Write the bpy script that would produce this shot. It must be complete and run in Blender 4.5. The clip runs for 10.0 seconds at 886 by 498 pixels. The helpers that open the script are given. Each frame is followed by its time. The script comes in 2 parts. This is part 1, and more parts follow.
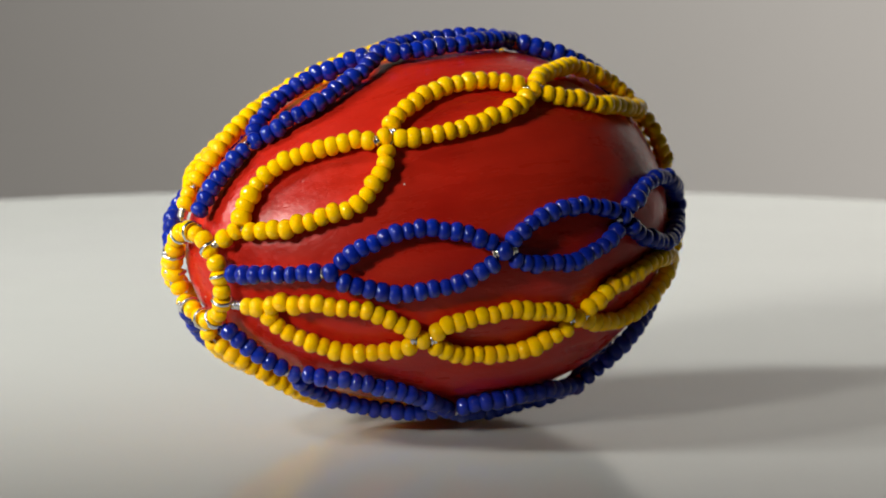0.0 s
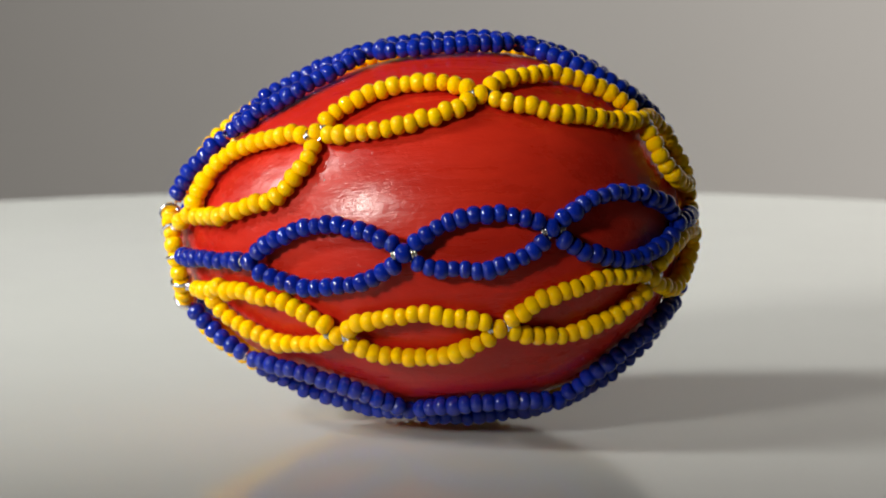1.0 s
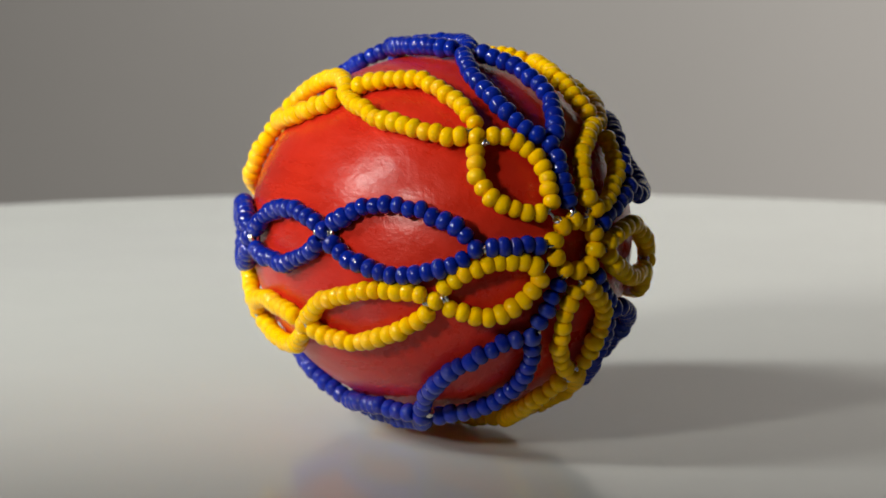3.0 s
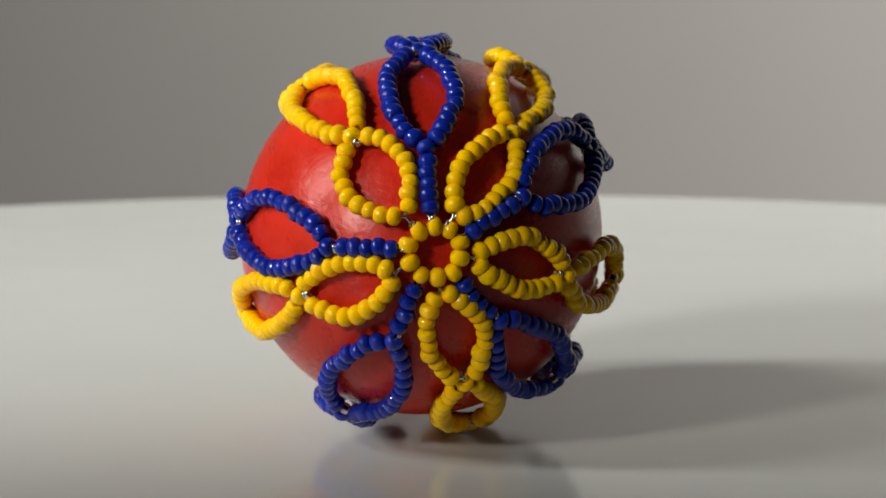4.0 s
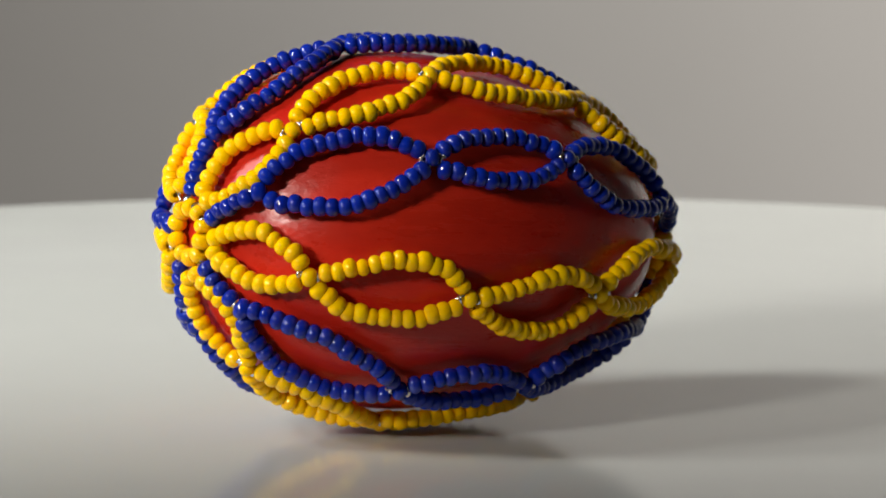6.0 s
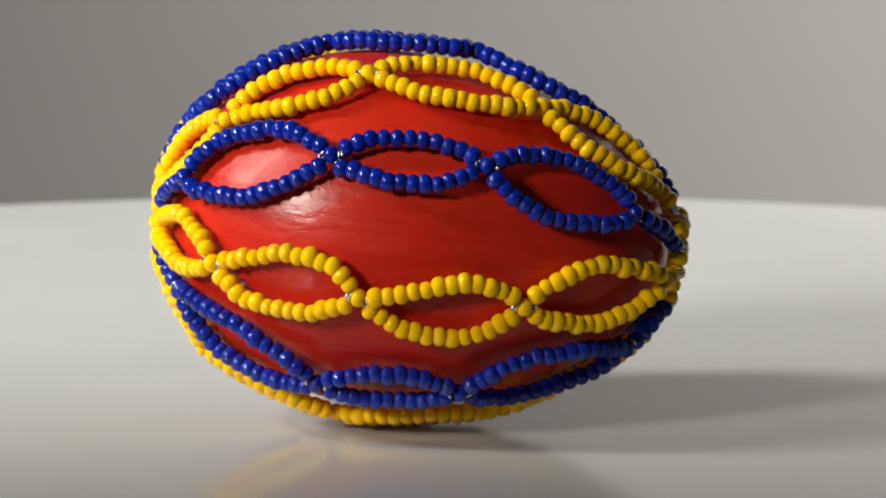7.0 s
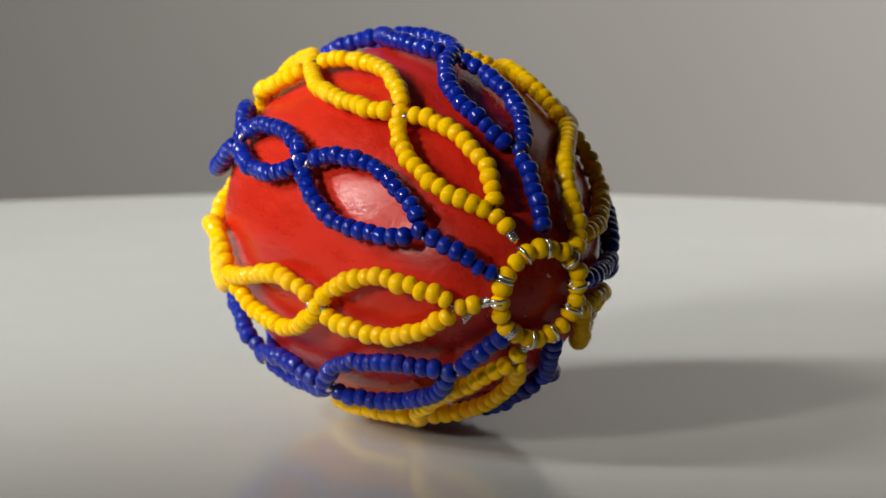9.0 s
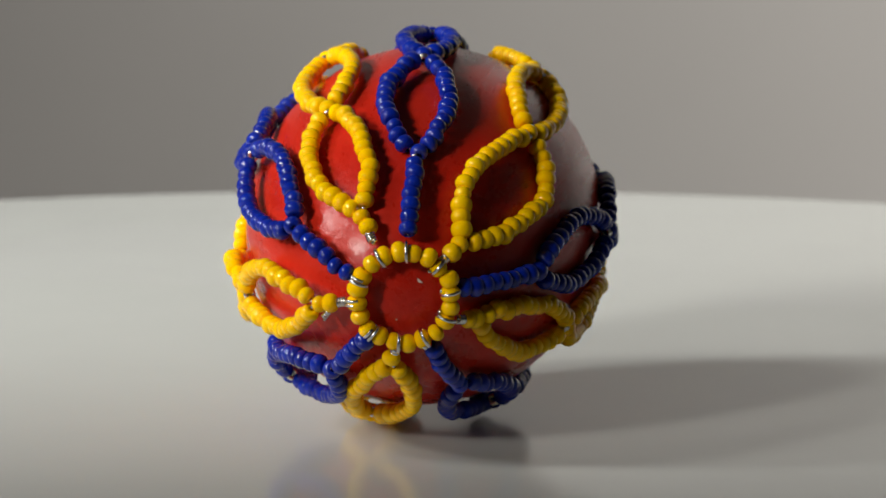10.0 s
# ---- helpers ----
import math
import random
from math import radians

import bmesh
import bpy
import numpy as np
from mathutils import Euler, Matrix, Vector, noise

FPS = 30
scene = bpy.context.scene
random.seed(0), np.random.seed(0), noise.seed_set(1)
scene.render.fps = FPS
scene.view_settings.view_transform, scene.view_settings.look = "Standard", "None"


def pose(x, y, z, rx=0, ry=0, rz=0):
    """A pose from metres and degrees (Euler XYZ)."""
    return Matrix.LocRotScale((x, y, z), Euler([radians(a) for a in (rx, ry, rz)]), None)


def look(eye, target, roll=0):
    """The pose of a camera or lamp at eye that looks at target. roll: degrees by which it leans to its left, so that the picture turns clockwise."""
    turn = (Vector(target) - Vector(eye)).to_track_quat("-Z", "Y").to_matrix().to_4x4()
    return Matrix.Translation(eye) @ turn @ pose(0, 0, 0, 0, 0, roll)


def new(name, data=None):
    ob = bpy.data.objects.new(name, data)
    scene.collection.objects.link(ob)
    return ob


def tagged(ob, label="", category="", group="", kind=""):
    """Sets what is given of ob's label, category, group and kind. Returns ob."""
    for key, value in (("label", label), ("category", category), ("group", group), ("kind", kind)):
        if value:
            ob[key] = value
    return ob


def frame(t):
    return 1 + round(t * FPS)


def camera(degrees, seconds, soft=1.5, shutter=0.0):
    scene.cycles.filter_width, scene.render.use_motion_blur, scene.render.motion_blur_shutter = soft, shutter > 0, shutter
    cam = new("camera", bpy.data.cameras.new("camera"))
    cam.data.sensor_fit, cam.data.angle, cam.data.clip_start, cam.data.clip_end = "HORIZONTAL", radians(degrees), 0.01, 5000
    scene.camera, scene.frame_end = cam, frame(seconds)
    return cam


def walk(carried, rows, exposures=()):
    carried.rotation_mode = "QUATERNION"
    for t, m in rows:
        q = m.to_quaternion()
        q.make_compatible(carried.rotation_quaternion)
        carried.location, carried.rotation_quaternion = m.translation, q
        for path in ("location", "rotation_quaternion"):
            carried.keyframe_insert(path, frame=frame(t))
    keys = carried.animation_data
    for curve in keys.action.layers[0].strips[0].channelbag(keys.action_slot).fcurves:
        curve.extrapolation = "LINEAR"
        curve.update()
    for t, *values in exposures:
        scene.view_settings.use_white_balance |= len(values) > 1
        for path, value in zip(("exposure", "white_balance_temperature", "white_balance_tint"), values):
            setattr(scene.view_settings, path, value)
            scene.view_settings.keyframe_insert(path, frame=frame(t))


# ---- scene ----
# Distances: the beaded egg is about 64 mm long, the camera 0.41 m from the turntable's axis.
UNIT = 0.41
TABLE = 0.2064 * UNIT                       # camera height over the turntable
SPIN = 30.211                               # degrees a second, clockwise from above

cam = camera(15.547, 10.0, soft=1.4, shutter=0.0)
EYE = pose(0.0, -UNIT, TABLE, 81.448, -0.098, -0.355)
cam.data.dof.use_dof, cam.data.dof.focus_distance, cam.data.dof.aperture_fstop = True, 0.375, 52.0
walk(cam, [(0.0, EYE), (10.0, EYE)], [(0.0, 0.045), (1.0, -0.005), (2.5, -0.115), (4.0, -0.145), (4.5, -0.135), (5.5, -0.025), (7.0, 0.015), (8.0, -0.055), (8.5, -0.115), (9.0, -0.165), (9.5, -0.205), (10.0, -0.195)])

# ---- light ----
world = bpy.data.worlds.new("room_air")
scene.world = world
world.use_nodes = True
world.node_tree.nodes["Background"].inputs["Color"].default_value = (0.9, 0.95, 1.0, 1)
world.node_tree.nodes["Background"].inputs["Strength"].default_value = 0.02


def lamp(name, az, el, dist, size, watts, colour, at=(0, 0, 0.025)):
    """An area lamp seen from the egg at a bearing (0 is +x, 90 is away from the camera) and a height; it aims at the place at."""
    data = bpy.data.lights.new(name, "AREA")
    data.shape, data.size, data.energy, data.color = "DISK", size, watts, colour
    a, e = radians(az), radians(el)
    aim = Vector((0, 0, 0.025))
    eye = aim + dist * Vector((math.cos(a) * math.cos(e), math.sin(a) * math.cos(e), math.sin(e)))
    ob = new(name, data)
    ob.matrix_world = look(eye, at)
    return ob


def spot(name, az, el, dist, radius, watts, colour, at, cone):
    """A lamp with a reflector at a bearing and height from the egg, its soft-edged beam centred on the place at."""
    ob = lamp(name, az, el, dist, 0.1, 1.0, colour, at)
    ob.data = data = bpy.data.lights.new(name, "SPOT")
    data.energy, data.color, data.shadow_soft_size = watts, colour, radius
    data.spot_size, data.spot_blend = radians(cone), 1.0


spot("key_lamp", 196, 41, 0.70, 0.06, 12.5, (1.0, 0.97, 0.91), (0.0, 0.28, 0.0), 56)
spot("second_lamp", 188, 28, 0.80, 0.06, 34.0, (1.0, 0.975, 0.92), (0.0, 0.32, 0.0), 54)
spot("front_lamp", 226, 22, 0.70, 0.07, 22.0, (1.0, 0.95, 0.87), (-0.03, 0.07, 0.05), 24)
# Added fill, out of view, that brightens the board, most towards the right.
back = lamp("backdrop_fill", 0, 0, 0.1, 0.22, 16.5, (1.0, 0.955, 0.89))
back.matrix_world = look((0.60, 0.35, 0.60), (0.80, 1.2, 0.05))
scene.view_settings.exposure = 0.0


# ---- materials ----
def material(name, colour, rough, metal=0.0, coat=0.0):
    m = bpy.data.materials.new(name)
    m.use_nodes = True
    n, l = m.node_tree.nodes, m.node_tree.links
    b = n["Principled BSDF"]
    b.inputs["Base Color"].default_value = (*colour, 1)
    b.inputs["Roughness"].default_value = rough
    b.inputs["Metallic"].default_value = metal
    b.inputs["Coat Weight"].default_value = coat
    b.inputs["Coat Roughness"].default_value = 0.12
    return m, n, l, b


def noise_node(n, l, scale, detail, stretch=(1, 1, 1), rough=0.55):
    co, mp, nz = n.new("ShaderNodeTexCoord"), n.new("ShaderNodeMapping"), n.new("ShaderNodeTexNoise")
    mp.inputs["Scale"].default_value = stretch
    nz.inputs["Scale"].default_value, nz.inputs["Detail"].default_value = scale, detail
    nz.inputs["Roughness"].default_value = rough
    l.new(co.outputs["Object"], mp.inputs["Vector"])
    l.new(mp.outputs["Vector"], nz.inputs["Vector"])
    return nz


def ramp(n, l, source, a, b, lo=0.3, hi=0.7):
    r = n.new("ShaderNodeValToRGB")
    r.color_ramp.elements[0].position, r.color_ramp.elements[0].color = lo, (*a, 1)
    r.color_ramp.elements[1].position, r.color_ramp.elements[1].color = hi, (*b, 1)
    l.new(source, r.inputs["Fac"])
    return r


def relief(n, l, b, sources, strength, distance):
    prev = None
    for src, w in sources:
        bump = n.new("ShaderNodeBump")
        bump.inputs["Strength"].default_value = strength * w
        bump.inputs["Distance"].default_value = distance
        l.new(src, bump.inputs["Height"])
        if prev:
            l.new(prev, bump.inputs["Normal"])
        prev = bump.outputs["Normal"]
    l.new(prev, b.inputs["Normal"])


def grey(v):
    return (v, v, v)


def shell_paint():
    m, n, l, b = material("red_brushed_paint", (0.5, 0.02, 0.01), 0.36)
    b.inputs["Specular IOR Level"].default_value = 0.36
    big = noise_node(n, l, 45, 4, (1, 1, 1))
    strokes = noise_node(n, l, 260, 5, (0.12, 1.0, 1.0), 0.65)
    fine = noise_node(n, l, 700, 4, (0.5, 1, 1))
    tone = ramp(n, l, big.outputs["Fac"], (0.49, 0.014, 0.006), (0.62, 0.027, 0.010), 0.35, 0.65)
    streak = ramp(n, l, strokes.outputs["Fac"], (0.80, 0.72, 0.72), (1, 1, 1), 0.32, 0.55)
    mix = n.new("ShaderNodeMix")
    mix.data_type, mix.blend_type = "RGBA", "MULTIPLY"
    mix.inputs["Factor"].default_value = 0.8
    l.new(tone.outputs["Color"], mix.inputs[6])
    l.new(streak.outputs["Color"], mix.inputs[7])
    l.new(mix.outputs[2], b.inputs["Base Color"])
    r = ramp(n, l, strokes.outputs["Fac"], grey(0.23), grey(0.37), 0.35, 0.65)
    l.new(r.outputs["Color"], b.inputs["Roughness"])
    speck = noise_node(n, l, 1500, 2)
    pits = ramp(n, l, speck.outputs["Fac"], grey(0), grey(1), 0.30, 0.42)
    relief(n, l, b, ((pits.outputs["Color"], 0.07), (big.outputs["Fac"], 0.25), (strokes.outputs["Fac"], 0.26), (fine.outputs["Fac"], 0.16)), 0.9, 0.0006)
    return m


def bead_glass(name, low, high, cloudy, gloss):
    m, n, l, b = material(name, low, 0.16)
    info = n.new("ShaderNodeObjectInfo")
    r = ramp(n, l, info.outputs["Random"], low, high, 0.0, 1.0)
    l.new(r.outputs["Color"], b.inputs["Base Color"])
    b.inputs["Subsurface Weight"].default_value = cloudy
    b.inputs["Specular IOR Level"].default_value = gloss
    b.inputs["Subsurface Radius"].default_value = (1.0, 0.65, 0.10)
    b.inputs["Subsurface Scale"].default_value = 0.0006
    nz = noise_node(n, l, 900, 3)
    rr = ramp(n, l, nz.outputs["Fac"], grey(0.05), grey(0.11), 0.3, 0.7)
    l.new(rr.outputs["Color"], b.inputs["Roughness"])
    relief(n, l, b, ((nz.outputs["Fac"], 1.0),), 0.12, 0.0002)
    return m


def disc_plastic():
    m, n, l, b = material("white_glossy_plastic", (0.72, 0.72, 0.68), 0.16)
    nz = noise_node(n, l, 9, 5)
    c = ramp(n, l, nz.outputs["Fac"], (0.61, 0.64, 0.625), (0.66, 0.69, 0.675), 0.3, 0.7)
    l.new(c.outputs["Color"], b.inputs["Base Color"])
    smear = noise_node(n, l, 60, 6)
    r = ramp(n, l, smear.outputs["Fac"], grey(0.125), grey(0.15), 0.3, 0.7)
    l.new(r.outputs["Color"], b.inputs["Roughness"])
    return m


def wall_paint(name, a, c):
    m, n, l, b = material(name, a, 0.85)
    nz = noise_node(n, l, 3.0, 6)
    cr = ramp(n, l, nz.outputs["Fac"], a, c, 0.3, 0.7)
    l.new(cr.outputs["Color"], b.inputs["Base Color"])
    fine = noise_node(n, l, 400, 3)
    relief(n, l, b, ((fine.outputs["Fac"], 1.0),), 0.08, 0.001)
    return m


RED = shell_paint()
YELLOW = bead_glass("yellow_opaque_glass", (1.0, 0.55, 0.0), (1.0, 0.61, 0.0), 0.1, 0.32)
BLUE = bead_glass("cobalt_opaque_glass", (0.002, 0.014, 0.25), (0.003, 0.023, 0.35), 0.0, 0.5)
SILVER = material("silver_wire", (0.82, 0.80, 0.76), 0.22, 1.0)[0]
CHALK = material("pale_speck", (0.62, 0.50, 0.46), 0.5)[0]
WHITE = disc_plastic()
PAPER = wall_paint("grey_board_paint", (0.45, 0.44, 0.43), (0.48, 0.47, 0.46))
PLASTER = wall_paint("pale_plaster", (0.18, 0.177, 0.175), (0.21, 0.207, 0.205))


# ---- builders ----
def mesh_of(name, bm, mat, smooth=True):
    me = bpy.data.meshes.new(name)
    bmesh.ops.recalc_face_normals(bm, faces=bm.faces)
    bm.to_mesh(me)
    bm.free()
    me.materials.append(mat)
    if smooth:
        me.polygons.foreach_set("use_smooth", [True] * len(me.polygons))
    return me


def part(name, bm, mat, parent, label="", smooth=True):
    ob = new(name, mesh_of(name, bm, mat, smooth))
    ob.parent = parent
    return tagged(ob, label=label)


def box(x0, x1, y0, y1, z0, z1):
    bm = bmesh.new()
    m = Matrix.LocRotScale(((x0 + x1) / 2, (y0 + y1) / 2, (z0 + z1) / 2), None, (x1 - x0, y1 - y0, z1 - z0))
    bmesh.ops.create_cube(bm, size=1, matrix=m)
    return bm


def lathe(bm, profile, m=Matrix(), n=16, closed=False):
    """Turns (along x, radius) points round the x axis."""
    rings = []
    for x, r in profile:
        if r < 1e-9:
            rings.append([bm.verts.new(m @ Vector((x, 0, 0)))] * n)
        else:
            rings.append([bm.verts.new(m @ Vector((x, r * math.cos(2 * math.pi * i / n), r * math.sin(2 * math.pi * i / n)))) for i in range(n)])
    pairs = list(zip(rings, rings[1:])) + ([(rings[-1], rings[0])] if closed else [])
    for a, b in pairs:
        for i in range(n):
            j = (i + 1) % n
            vs = list(dict.fromkeys((a[i], a[j], b[j], b[i])))
            if len(vs) > 2:
                bm.faces.new(vs)
    return bm


def tube(bm, points, radius, n=6):
    """A round wire along points."""
    rings, side = [], None
    for i, p in enumerate(points):
        t = (points[min(i + 1, len(points) - 1)] - points[max(i - 1, 0)]).normalized()
        if side is None:
            side = t.orthogonal().normalized()
        side = (side - t * side.dot(t)).normalized()
        up = t.cross(side)
        rings.append([bm.verts.new(p + radius * (side * math.cos(2 * math.pi * k / n) + up * math.sin(2 * math.pi * k / n))) for k in range(n)])
    for a, b in zip(rings, rings[1:]):
        for k in range(n):
            bm.faces.new((a[k], a[(k + 1) % n], b[(k + 1) % n], b[k]))
    bm.faces.new(rings[0][::-1])
    bm.faces.new(rings[-1])


# ---- setting ----
def setting():
    # grey board that closes the view behind the turntable
    ob = new("backdrop", mesh_of("backdrop", box(-1.4, 1.4, 1.2, 1.21, -0.8, 1.7), PAPER, False))
    tagged(ob, "plain pale grey board standing behind the turntable", "backdrop", kind="structure")
    for name, dims in (("wall_north", (-1.7, 1.7, 1.5, 1.6, -0.8, 1.8)), ("wall_south", (-1.7, 1.7, -1.6, -1.5, -0.8, 1.8)),
                       ("wall_east", (1.6, 1.7, -1.5, 1.5, -0.8, 1.8)), ("wall_west", (-1.7, -1.6, -1.5, 1.5, -0.8, 1.8)),
                       ("floor", (-1.7, 1.7, -1.6, 1.6, -0.9, -0.8)), ("ceiling", (-1.7, 1.7, -1.6, 1.6, 1.8, 1.9))):
        ob = new(name, mesh_of(name, box(*dims), PLASTER, False))
        tagged(ob, "plain pale room " + name.split("_")[0], name.split("_")[0], kind="structure")
    table = new("table", None)
    part("tabletop", box(-0.17, 0.17, -0.17, 0.17, -0.056, -0.01572), PLASTER, table, smooth=False)
    for x in (-0.13, 0.13):
        for y in (-0.13, 0.13):
            part("leg", box(x - 0.02, x + 0.02, y - 0.02, y + 0.02, -0.8, -0.056), PLASTER, table, smooth=False)
    tagged(table, "small plain pale table under the turntable", "table")


# ---- turntable ----
DISC_R = 0.5543 * UNIT
DISC_SHIFT = 0.01253 * UNIT


def turntable():
    table = new("turntable", None)
    r, h, c = DISC_R, 0.016, 0.0025
    turn = Matrix.Translation((DISC_SHIFT * math.cos(radians(84.8)), DISC_SHIFT * math.sin(radians(84.8)), 0)) @ pose(0, 0, 0, 0, -90, 0)
    bm = bmesh.new()
    lathe(bm, [(-h, 0), (-h, r - c), (-h + 0.001, r - c), (-0.001, r - c), (0, r - c), (0, r * 0.6), (0, 0)], turn, 160)
    part("platter", bm, WHITE, table, smooth=False)
    bm = bmesh.new()
    prof = [(-h + 0.0002, r - c + 0.0002)]
    prof += [(-h + c - c * math.cos(a), r - c + c * math.sin(a)) for a in (radians(30), radians(60), radians(90))]
    prof += [(-c + c * math.sin(a), r - c + c * math.cos(a)) for a in (0, radians(30), radians(60), radians(88))]
    lathe(bm, prof, turn, 160, closed=True)
    part("rim", bm, WHITE, table, "rounded white edge")
    return tagged(table, "round glossy white plastic turntable disc turning slowly", "turntable")


# ---- the egg ----
EGG_C = Vector((-0.00019, 0.00221, 0.06187)) * UNIT
SHELL_C = EGG_C + Vector((0.00055, -0.00025, 0.0))   # the shell sits a little to one side in its net
EGG_AZ, EGG_EL = 21.754, 3.908
EGG_A, EGG_L, EGG_K = 0.05902, 0.08320, 0.1326
SHELL_IN, SHELL_END, BEAD_IN = 0.0043, 0.0053, 0.0012
WIDE_RING = (177.5, 132.0, 10.0)      # where the ring at the narrow end sits, and its radius in degrees
RING_SIDE = Vector((0.5, -0.866, 0.0))  # the side on which it stands off the shell
PITCH, BEAD_R = 0.00368 * UNIT, 0.00288 * UNIT


def axes(az, el):
    a, e = radians(az), radians(el)
    d = Vector((math.cos(a) * math.cos(e), math.sin(a) * math.cos(e), math.sin(e)))
    s = Vector((0, 0, 1)).cross(d).normalized()
    return d, s, d.cross(s)


AX = axes(EGG_AZ, EGG_EL)              # the shell's long axis, towards its blunt end
NET = axes(30.0, 4.8)                  # the axis on which the two bead rings sit


def shell_radius(way, inset, end_inset):
    """How far the egg's surface, shrunk by inset round its waist and by end_inset at its ends, lies from its centre in a direction."""
    a, ln = EGG_A - inset, EGG_L - end_inset
    cs = way.dot(AX[0])
    sn = math.sqrt(max(0.0, 1 - cs * cs))
    lo, hi = 0.0, 0.2
    for _ in range(40):
        r = (lo + hi) / 2
        u = r * cs / ln
        inside = (u * u + (r * sn / (a * (1 + EGG_K * u))) ** 2) < 1
        lo, hi = (r, hi) if inside else (lo, r)
    return lo * UNIT


def net_way(alpha, phi):
    """Direction from the egg's centre: alpha degrees from the blunt ring's axis, phi degrees round it from the top."""
    a, p = radians(alpha), radians(phi)
    return NET[0] * math.cos(a) + math.sin(a) * (NET[1] * math.sin(p) + NET[2] * math.cos(p))


def on_net(way, lift=0.0):
    way = way.normalized()
    return EGG_C + way * (shell_radius(way, BEAD_IN, BEAD_IN) + lift)


def ring_lift(way):
    """How far the leaning wide ring, or a strand's end at it, stands above the net's surface."""
    hub = net_way(*WIDE_RING[:2])
    out = (way - hub * way.dot(hub)).normalized()
    return -0.00005 + 0.00045 * out.dot(RING_SIDE)


def bead_mesh(name, mat, fat=1.0):
    bm = bmesh.new()
    w = PITCH * 0.66 * fat
    hole = BEAD_R * 0.30
    prof = [(-w * 0.86, hole)]
    for i in range(9):
        x = -0.97 + 1.94 * i / 8
        prof.append((w * x, BEAD_R * max(0.08, 1 - abs(x) ** 2.3) ** (1 / 2.1)))
    prof.append((w * 0.86, hole))
    lathe(bm, prof, Matrix(), 16, closed=True)
    return mesh_of(name, bm, mat)


BEADS = {"yellow": [bead_mesh("bead", YELLOW, f) for f in (0.94, 1.0, 1.06)],
         "blue": [bead_mesh("bead", BLUE, f) for f in (0.94, 1.0, 1.06)]}


def bead(parent, colour, p, along, up, size=1.0):
    """One bead threaded at p; its hole runs along the wire."""
    x = along.normalized()
    z = (up - x * up.dot(x)).normalized()
    y = z.cross(x)
    m = Matrix((x, y, z)).transposed().to_4x4()
    m.translation = p + (y * random.gauss(0, 1) + z * abs(random.gauss(0, 0.8))) * 0.00028 * UNIT
    tip = Euler((random.uniform(0, 6.28), random.gauss(0, 0.06), random.gauss(0, 0.06))).to_matrix().to_4x4()
    k = size * random.gauss(1.0, 0.05)
    ob = new("bead", random.choice(BEADS[colour]))
    ob.parent = parent
    ob.matrix_basis = m @ tip @ Matrix.Diagonal((k, k, k, 1))
    return ob


def resample(points, step):
    """Even places along a polyline about one step apart, with the directions there."""
    lens = [0.0]
    for a, b in zip(points, points[1:]):
        lens.append(lens[-1] + (b - a).length)
    n = max(1, round(lens[-1] / step))
    out, j = [], 0
    for i in range(n):
        s = (i + 0.5) * lens[-1] / n
        while lens[j + 1] < s:
            j += 1
        f = (s - lens[j]) / (lens[j + 1] - lens[j])
        out.append((points[j].lerp(points[j + 1], f), points[j + 1] - points[j]))
    return out


def loop_side(a, b, width, peak=0.5, lifts=(0.0, 0.0), n=28):
    """One side of a loop from the direction a to b, bulging by width degrees, furthest at peak; lifts: its ends' heights."""
    ax = a.cross(b).normalized()
    g = math.log(0.5) / math.log(peak)
    wave = random.uniform(0, 6.28)
    pts = []
    for i in range(n + 1):
        s = i / n
        way = a.slerp(b, s)
        hump = math.sin(math.pi * s ** g)
        bulge = radians(width) * abs(hump) ** 0.72 + radians(0.22) * math.sin(wave + 15 * s) * hump
        lift = (lifts[0] + (lifts[1] - lifts[0]) * s) * (1 - 0.85 * math.sin(math.pi * s)) + 0.00015 * UNIT * math.sin(math.pi * s)
        pts.append(on_net((way + ax * math.tan(bulge)), lift))
    return pts


def straight(a, b, lifts=(0.0, 0.0), n=10):
    return [on_net(a.slerp(b, i / n), lifts[0] + (lifts[1] - lifts[0]) * i / n) for i in range(n + 1)]


def trimmed(points, cut0, cut1):
    pts = [p.copy() for p in points]
    for cut, at in ((cut0, 0), (cut1, -1)):
        while cut > 0 and len(pts) > 2:
            i = (0, 1) if at == 0 else (-1, -2)
            seg = (pts[i[1]] - pts[i[0]]).length
            if seg > cut:
                pts[i[0]] = pts[i[0]].lerp(pts[i[1]], cut / seg)
                break
            pts.pop(at)
            cut -= seg
    return pts


def ring(egg, alpha, radius, count, centre_phi, label, lift=lambda way: 0.0):
    """A closed circle of yellow beads round a pole of the net."""
    hub = net_way(alpha, centre_phi)
    s = hub.orthogonal().normalized()
    t = hub.cross(s)
    ways = [hub + math.tan(radians(radius)) * (s * math.cos(2 * math.pi * i / 96) + t * math.sin(2 * math.pi * i / 96)) for i in range(97)]
    pts = [on_net(w, lift(w)) for w in ways]
    bm = bmesh.new()
    tube(bm, pts, 0.0005 * UNIT)
    ob = part("bead_ring", bm, SILVER, egg, label)
    total = sum((b - a).length for a, b in zip(pts, pts[1:]))
    for p, along in resample(pts, total / count):
        bead(ob, "yellow", p, along, p - EGG_C, 1.0)
    return ob, hub


def coil(bm, a, b, radius, turns):
    """Wire wound tightly from a to b."""
    d = b - a
    s = d.orthogonal().normalized()
    t = d.normalized().cross(s)
    n = int(turns * 10)
    tube(bm, [a.lerp(b, i / n) + radius * (s * math.cos(2 * math.pi * turns * i / n) + t * math.sin(2 * math.pi * turns * i / n)) for i in range(n + 1)], 0.00058 * UNIT, 6)


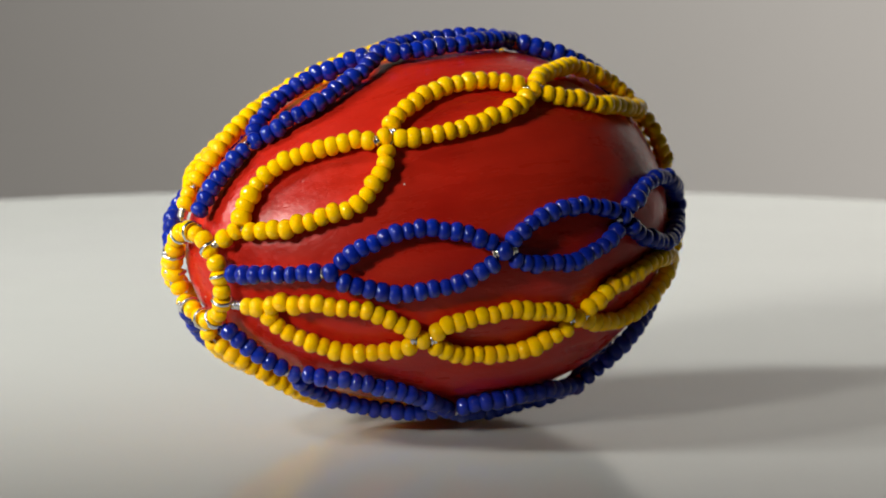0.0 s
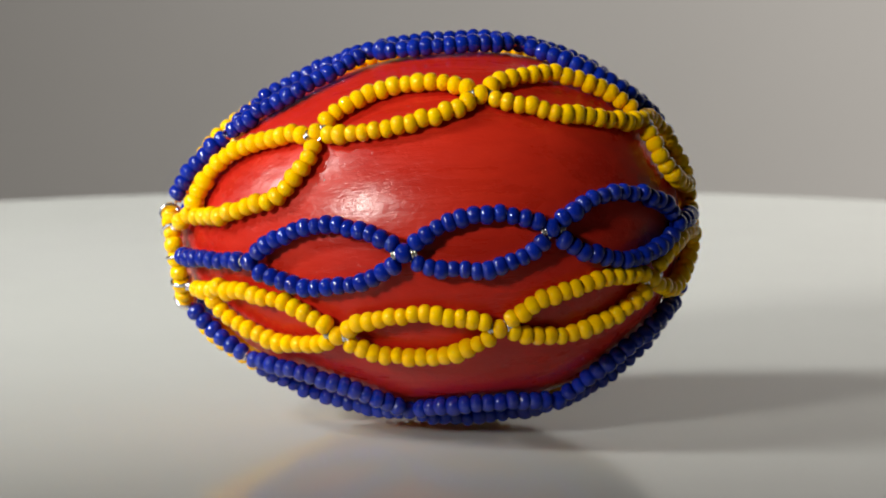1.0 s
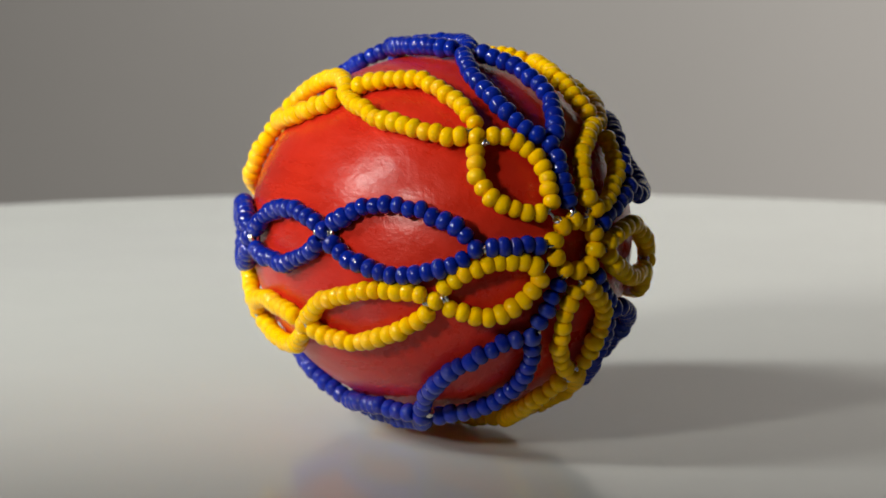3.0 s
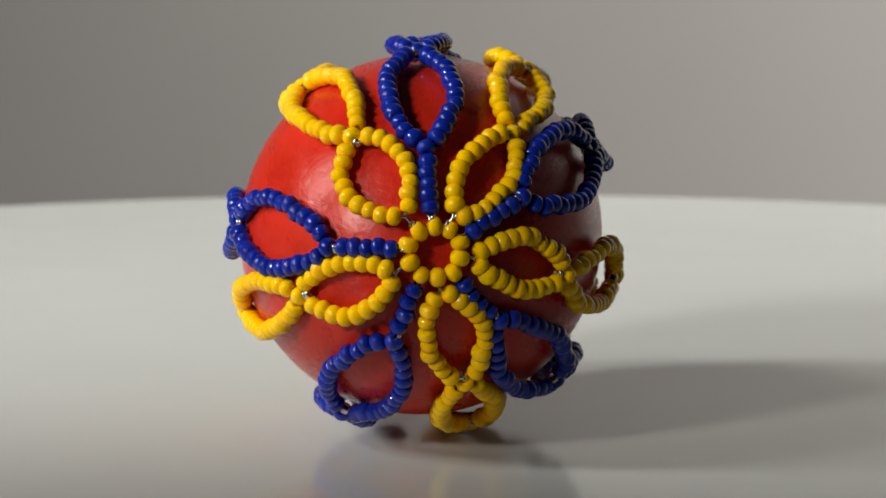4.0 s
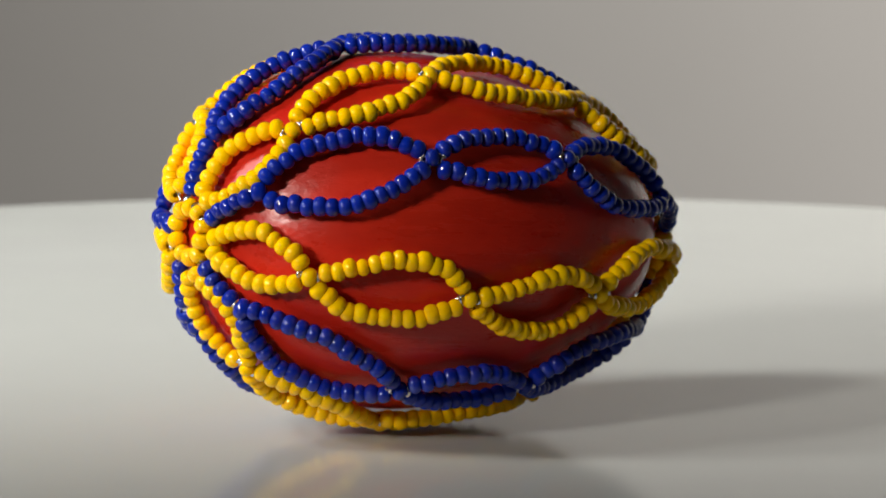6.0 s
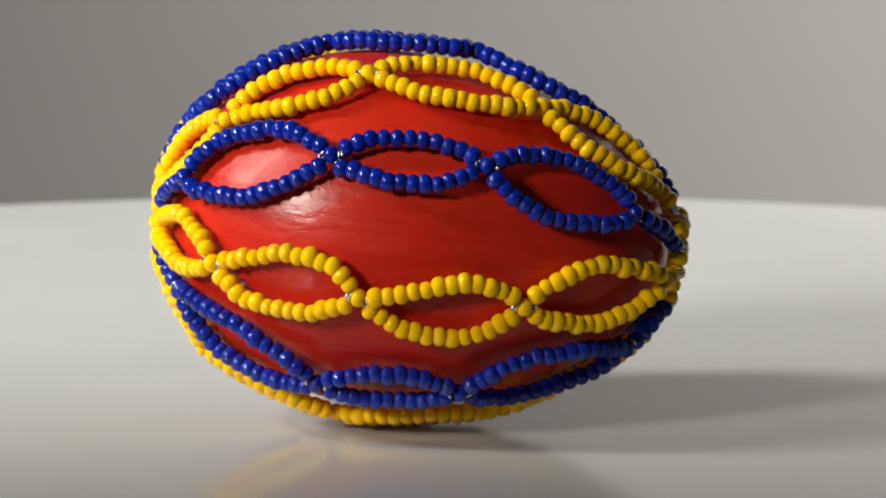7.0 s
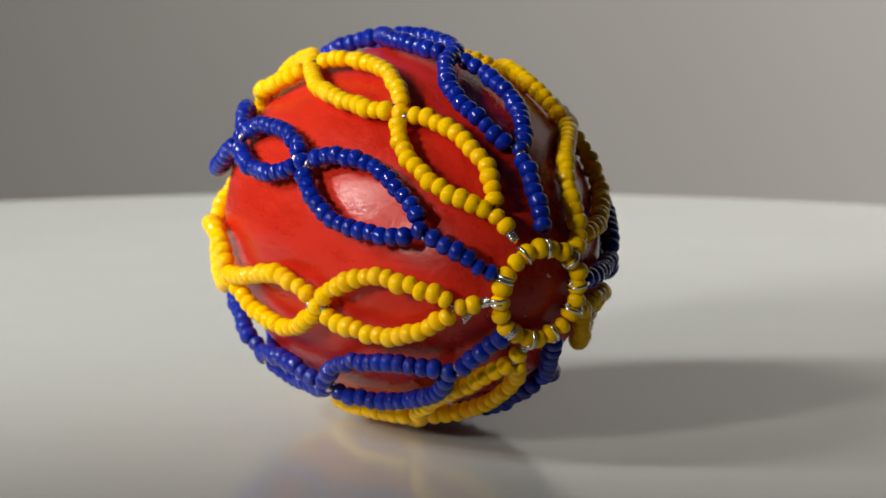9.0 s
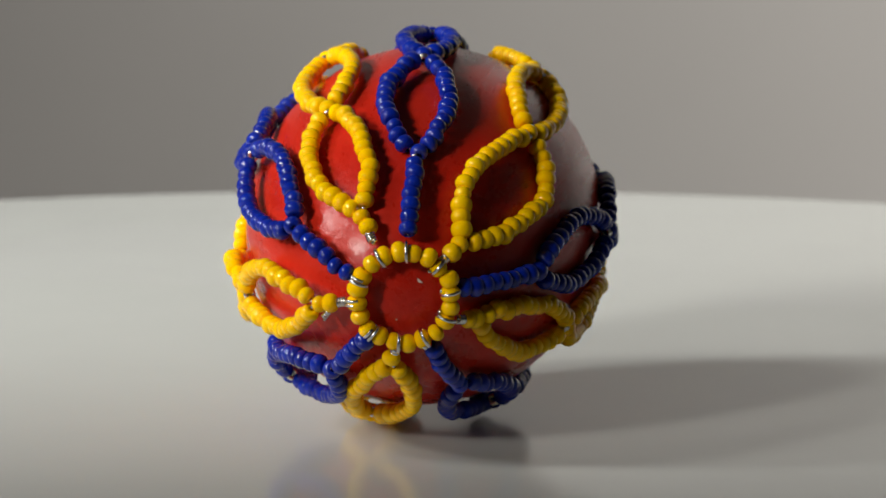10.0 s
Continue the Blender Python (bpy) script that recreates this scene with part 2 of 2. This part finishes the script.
def strand(egg, colour, nodes, widths, ends, label, peaks=None):
    """A string of beaded loops from the blunt ring to the narrow one. nodes: (alpha, phi, lift in mm) where the wires cross;
    widths: (one side, other side) of each loop in degrees; ends: (alpha, phi) at the blunt and the narrow ring;
    peaks: where along a loop its two sides stand furthest out, for the uneven ones."""
    ways = [net_way(*n[:2]) for n in nodes]
    lifts = [n[2] / 1000 for n in nodes]
    tail = [net_way(*e) for e in ends]
    first, last = straight(tail[0], ways[0], (0.0, lifts[0])), straight(ways[-1], tail[1], (lifts[-1], ring_lift(tail[1])))
    todo, there, back = [], [], []
    for k, (a, b, (w0, w1)) in enumerate(zip(ways, ways[1:], widths)):
        p0, p1 = (peaks or {}).get(k, (0.5, 0.5))
        one, two = (loop_side(a, b, w, p, lifts[k:k + 2]) for w, p in ((w0, p0), (-w1, p1)))
        there += one[1:-1:2]
        back += two[1:-1:2]
        cut = PITCH * (0.3 if colour == "yellow" and k == 0 else 0.85)
        stop = PITCH * (0.35 if colour == "yellow" and k == len(widths) - 1 else 0.85)
        todo += [trimmed(one, cut, stop), trimmed(two, cut, stop)]
    if colour == "blue":
        todo += [trimmed(first, 0, PITCH * 0.75), trimmed(last, PITCH * 0.75, 0)]
    else:
        todo.append(trimmed(last, PITCH * 0.1, PITCH * 1.0))
    # the wires that run along the two sides of the loops
    wire = bmesh.new()
    tube(wire, first[:-1:2] + there + last[1:], 0.0006 * UNIT, 6)
    tube(wire, [on_net(ways[0], lifts[0])] + back + [on_net(ways[-1], lifts[-1])], 0.0006 * UNIT, 6)
    ob = part("bead_strand", wire, SILVER, egg, label)
    for k in range(len(ways)):
        if 0 < k < len(ways) - 1 or colour == "blue":
            p = on_net(ways[k], lifts[k])
            bead(ob, colour, p, on_net(ways[min(k + 1, len(ways) - 1)]) - on_net(ways[max(k - 1, 0)]), p - EGG_C)
    for pts in todo:
        for p, along in resample(pts, PITCH):
            bead(ob, colour, p, along, p - EGG_C)
    # wire showing in the gaps on both sides of each crossing
    for k in range(1, len(ways) - 1):
        p = on_net(ways[k], lifts[k] + BEAD_R * 0.25)
        twist = bmesh.new()
        for other in (ways[k - 1], ways[k + 1]):
            d = (on_net(other) - p).normalized() * PITCH
            coil(twist, p + d * 0.55, p + d * 1.0, 0.0013 * UNIT, 1.6)
        part("wire_twist", twist, SILVER, ob, "short twist of silver wire")
    if colour == "blue":
        for way, other, lift in ((ways[0], tail[0], lifts[0]), (ways[-1], tail[1], lifts[-1])):
            twist = bmesh.new()
            p = on_net(way, lift + BEAD_R * 0.25)
            d = (on_net(other) - p).normalized() * PITCH
            coil(twist, p + d * 0.5, p + d * 0.95, 0.0014 * UNIT, 1.4)
            part("wire_twist", twist, SILVER, ob, "short twist of silver wire")
    # the fastenings round the two rings
    if colour == "yellow":
        twist = bmesh.new()
        beg = trimmed(last, 0, PITCH * 1.1)[-1]
        end = trimmed(last, 0, PITCH * 0.2)[-1]
        coil(twist, beg, end, 0.0011 * UNIT, 4)
        part("wire_twist", twist, SILVER, ob, "twisted silver wire end")
    loop = bmesh.new()
    hub = net_way(*WIDE_RING[:2])
    out = (tail[1] - hub * tail[1].dot(hub)).normalized()
    mid = on_net(hub + math.tan(radians(WIDE_RING[2])) * out, ring_lift(tail[1]))
    along = hub.cross(out).normalized() * 0.0008 * UNIT
    coil(loop, mid - along, mid + along, BEAD_R * 1.04, 1.3)
    part("wire_loop", loop, SILVER, ob, "silver wire wound round the bead ring")
    # two wires that hold the strand's blunt end on the small ring, laid over its beads
    tie = bmesh.new()
    inner = net_way(4.6, ends[0][1])
    side = tail[0].cross(inner).normalized() * 0.0006 * UNIT
    for k in (-1, 1):
        span = [on_net(tail[0].slerp(inner, i / 10), BEAD_R * (0.75 * math.sin(math.pi * i / 10) - 0.1)) + side * k * (1 + 0.4 * math.sin(i)) for i in range(11)]
        tube(tie, span, 0.00055 * UNIT, 6)
    part("wire_tie", tie, SILVER, ob, "pair of bright silver wires")
    return ob


def paint_chip(egg, alpha, phi, long, wide):
    """A speck of dried pale paint on the shell."""
    way = net_way(alpha, phi)
    p = SHELL_C + way * shell_radius(way, SHELL_IN, SHELL_END)
    s = way.orthogonal().normalized()
    t = way.cross(s)
    bm = bmesh.new()
    rim = [bm.verts.new(p + way * 0.00001 + (s * math.cos(a) * long + t * math.sin(a) * wide) * (1 + 0.25 * math.sin(3 * a))) for a in (2 * math.pi * i / 10 for i in range(10))]
    top = bm.verts.new(p + way * 0.00009)
    for i in range(10):
        bm.faces.new((rim[i], rim[(i + 1) % 10], top))
    part("paint_speck", bm, CHALK, egg, "tiny pale speck on the paint")


def beaded_egg():
    egg = new("beaded_egg", None)
    tagged(egg, "red painted egg netted in yellow and blue bead loops", "decorated egg")
    bm = bmesh.new()
    prof = []
    a, ln = EGG_A - SHELL_IN, EGG_L - SHELL_END
    for i in range(65):
        u = -math.cos(math.pi * i / 64)
        prof.append((u * ln * UNIT, 0 if i in (0, 64) else a * (1 + EGG_K * u) * math.sqrt(1 - u * u) * UNIT))
    lathe(bm, prof, Matrix(), 96)
    shell = part("egg_shell", bm, RED, egg, "glossy red shell with brush marks")
    m = Matrix(AX).transposed().to_4x4()
    m.translation = SHELL_C
    shell.matrix_basis = m
    for alpha, phi, long, wide in ((178.1, -11.7, 0.45, 0.20), (171.6, 146.8, 0.12, 0.10), (123.3, -59.6, 0.14, 0.12)):
        paint_chip(egg, alpha, phi, long / 1000, wide / 1000)
    ring(egg, 0.9, 5.4, 10, 166.5, "small ring of yellow beads")
    ring(egg, WIDE_RING[0], WIDE_RING[2], 20, WIDE_RING[1], "wide ring of yellow beads", ring_lift)
    y, b = "string of yellow bead loops", "string of blue bead loops"
    strand(egg, "blue", [(21.9, -90.4, 0.3), (58.1, -84.9, 0.01), (97.6, -88.3, 0.67), (146.1, -89.8, 0.35)], [(7.4, 7.9), (7.7, 7.4), (8.6, 9.6)], [(7.7, -89.9), (170.2, -89.6)], b)
    strand(egg, "yellow", [(9.0, -43.3, 0.25), (30.2, -36.9, 0.38), (72.2, -41.0, 0.02), (121.7, -42.5, 0.05), (164.2, -47.5, -0.15)], [(7.5, 6.5), (6.2, 8.4), (7.3, 9.5), (13, 8)], [(7.0, -44.3), (172.3, -43.5)], y, {3: (0.40, 0.62)})
    strand(egg, "blue", [(20.8, -5.0, 0.25), (59.1, -4.8, 0.06), (102.8, -2.4, 0.54), (147.6, -1.4, -0.5)], [(7.6, 7.8), (7.2, 7.2), (8, 10)], [(7.1, -7.6), (168.0, 5.6)], b)
    strand(egg, "yellow", [(7.6, 30.8, 0.25), (32.7, 35.5, -0.04), (71.4, 29.6, 0.37), (122.7, 30.4, 0.04), (159.3, 34.0, -0.5)], [(5, 5.8), (7.6, 6.9), (9.8, 7.5), (6.6, 8.1)], [(6.1, 29.7), (167.2, 39.5)], y, {1: (0.5, 0.6)})
    strand(egg, "blue", [(21.7, 60.8, 0.68), (62.9, 60.5, 0.01), (107.2, 60.4, 0.65), (148.8, 65.7, 0.35)], [(8.7, 8.8), (6.4, 7.9), (8.3, 9.2)], [(7.3, 69.3), (166.9, 76.1)], b)
    strand(egg, "yellow", [(8.3, 106.3, 0.25), (33.0, 103.4, 0.25), (74.0, 103.5, 0.29), (121.7, 103.5, 0.03), (158.3, 100.2, 0.55)], [(6.4, 4.5), (9.1, 7.5), (6.6, 10.8), (8.5, 7)], [(6.8, 106.6), (166.4, 99.5)], y, {1: (0.62, 0.45), 2: (0.68, 0.52)})
    strand(egg, "blue", [(21.5, 139.9, -0.08), (64.7, 139.3, 0.75), (105.4, 137.3, 0.64), (151.1, 138.6, 0.75)], [(7.8, 8.7), (8, 6), (10, 9.5)], [(8.6, 144.7), (166.1, 136.1)], b)
    strand(egg, "yellow", [(8.9, 173.4, 0.25), (33.2, 168.3, 0.57), (70, 168, 0.25), (120, 165, 0.25), (161.4, 164.9, 0.25)], [(7.2, 5), (7.1, 7.4), (8, 8), (7, 9)], [(7.4, 174.3), (168.0, 164.3)], y)
    strand(egg, "blue", [(21.6, -156.3, -0.06), (58.8, -152.9, 0.7), (100, -155, 0.25), (147.3, -158.0, 0.3)], [(8.5, 8), (7.5, 7.5), (10, 9.5)], [(8.3, -153.5), (166.3, -165.0)], b)
    strand(egg, "yellow", [(9.6, -122.6, 0.25), (32.3, -110.8, -0.03), (73.2, -112.1, 0.29), (120.2, -116.6, 0.51), (162.3, -119.6, -0.3)], [(6.4, 4.8), (6.0, 6.8), (8.3, 7), (7.6, 6.9)], [(7.6, -119.2), (168.6, -126.5)], y)
    bm = bmesh.new()
    coil(bm, on_net(net_way(163.5, 100)), on_net(net_way(159.8, 109), 0.0010 * UNIT), 0.0006 * UNIT, 7)
    part("wire_tail", bm, SILVER, egg, "loose twisted silver wire tail")
    return egg


setting()
disc = turntable()
egg = beaded_egg()


def motions():
    # the disc turns evenly but for a slight unevenness of its drive, in degrees
    lag = dict(zip((0.0, 0.5, 1.0, 1.5, 2.0, 2.5, 4.0, 4.5, 5.0, 5.5, 7.0, 7.5, 8.0, 8.5, 9.0, 9.5, 10.0),
                   (-0.35, 0.46, -0.21, 0.35, -0.60, -0.35, 0.0, 0.52, -0.24, 0.20, -1.05, -0.55, -0.60, 0.05, -0.50, 0.08, -0.42)))
    for thing, height, lean in ((egg, 0.00001, 0.0), (disc, 0.00040, -0.11)):
        walk(thing, [(i / 2, pose(0.00015, 0, height, 0, lean, 0) @ pose(0, 0, 0, 0, 0, 1.78 - SPIN * i / 2 + lag.get(i / 2, 0.0))) for i in range(21)])


motions()
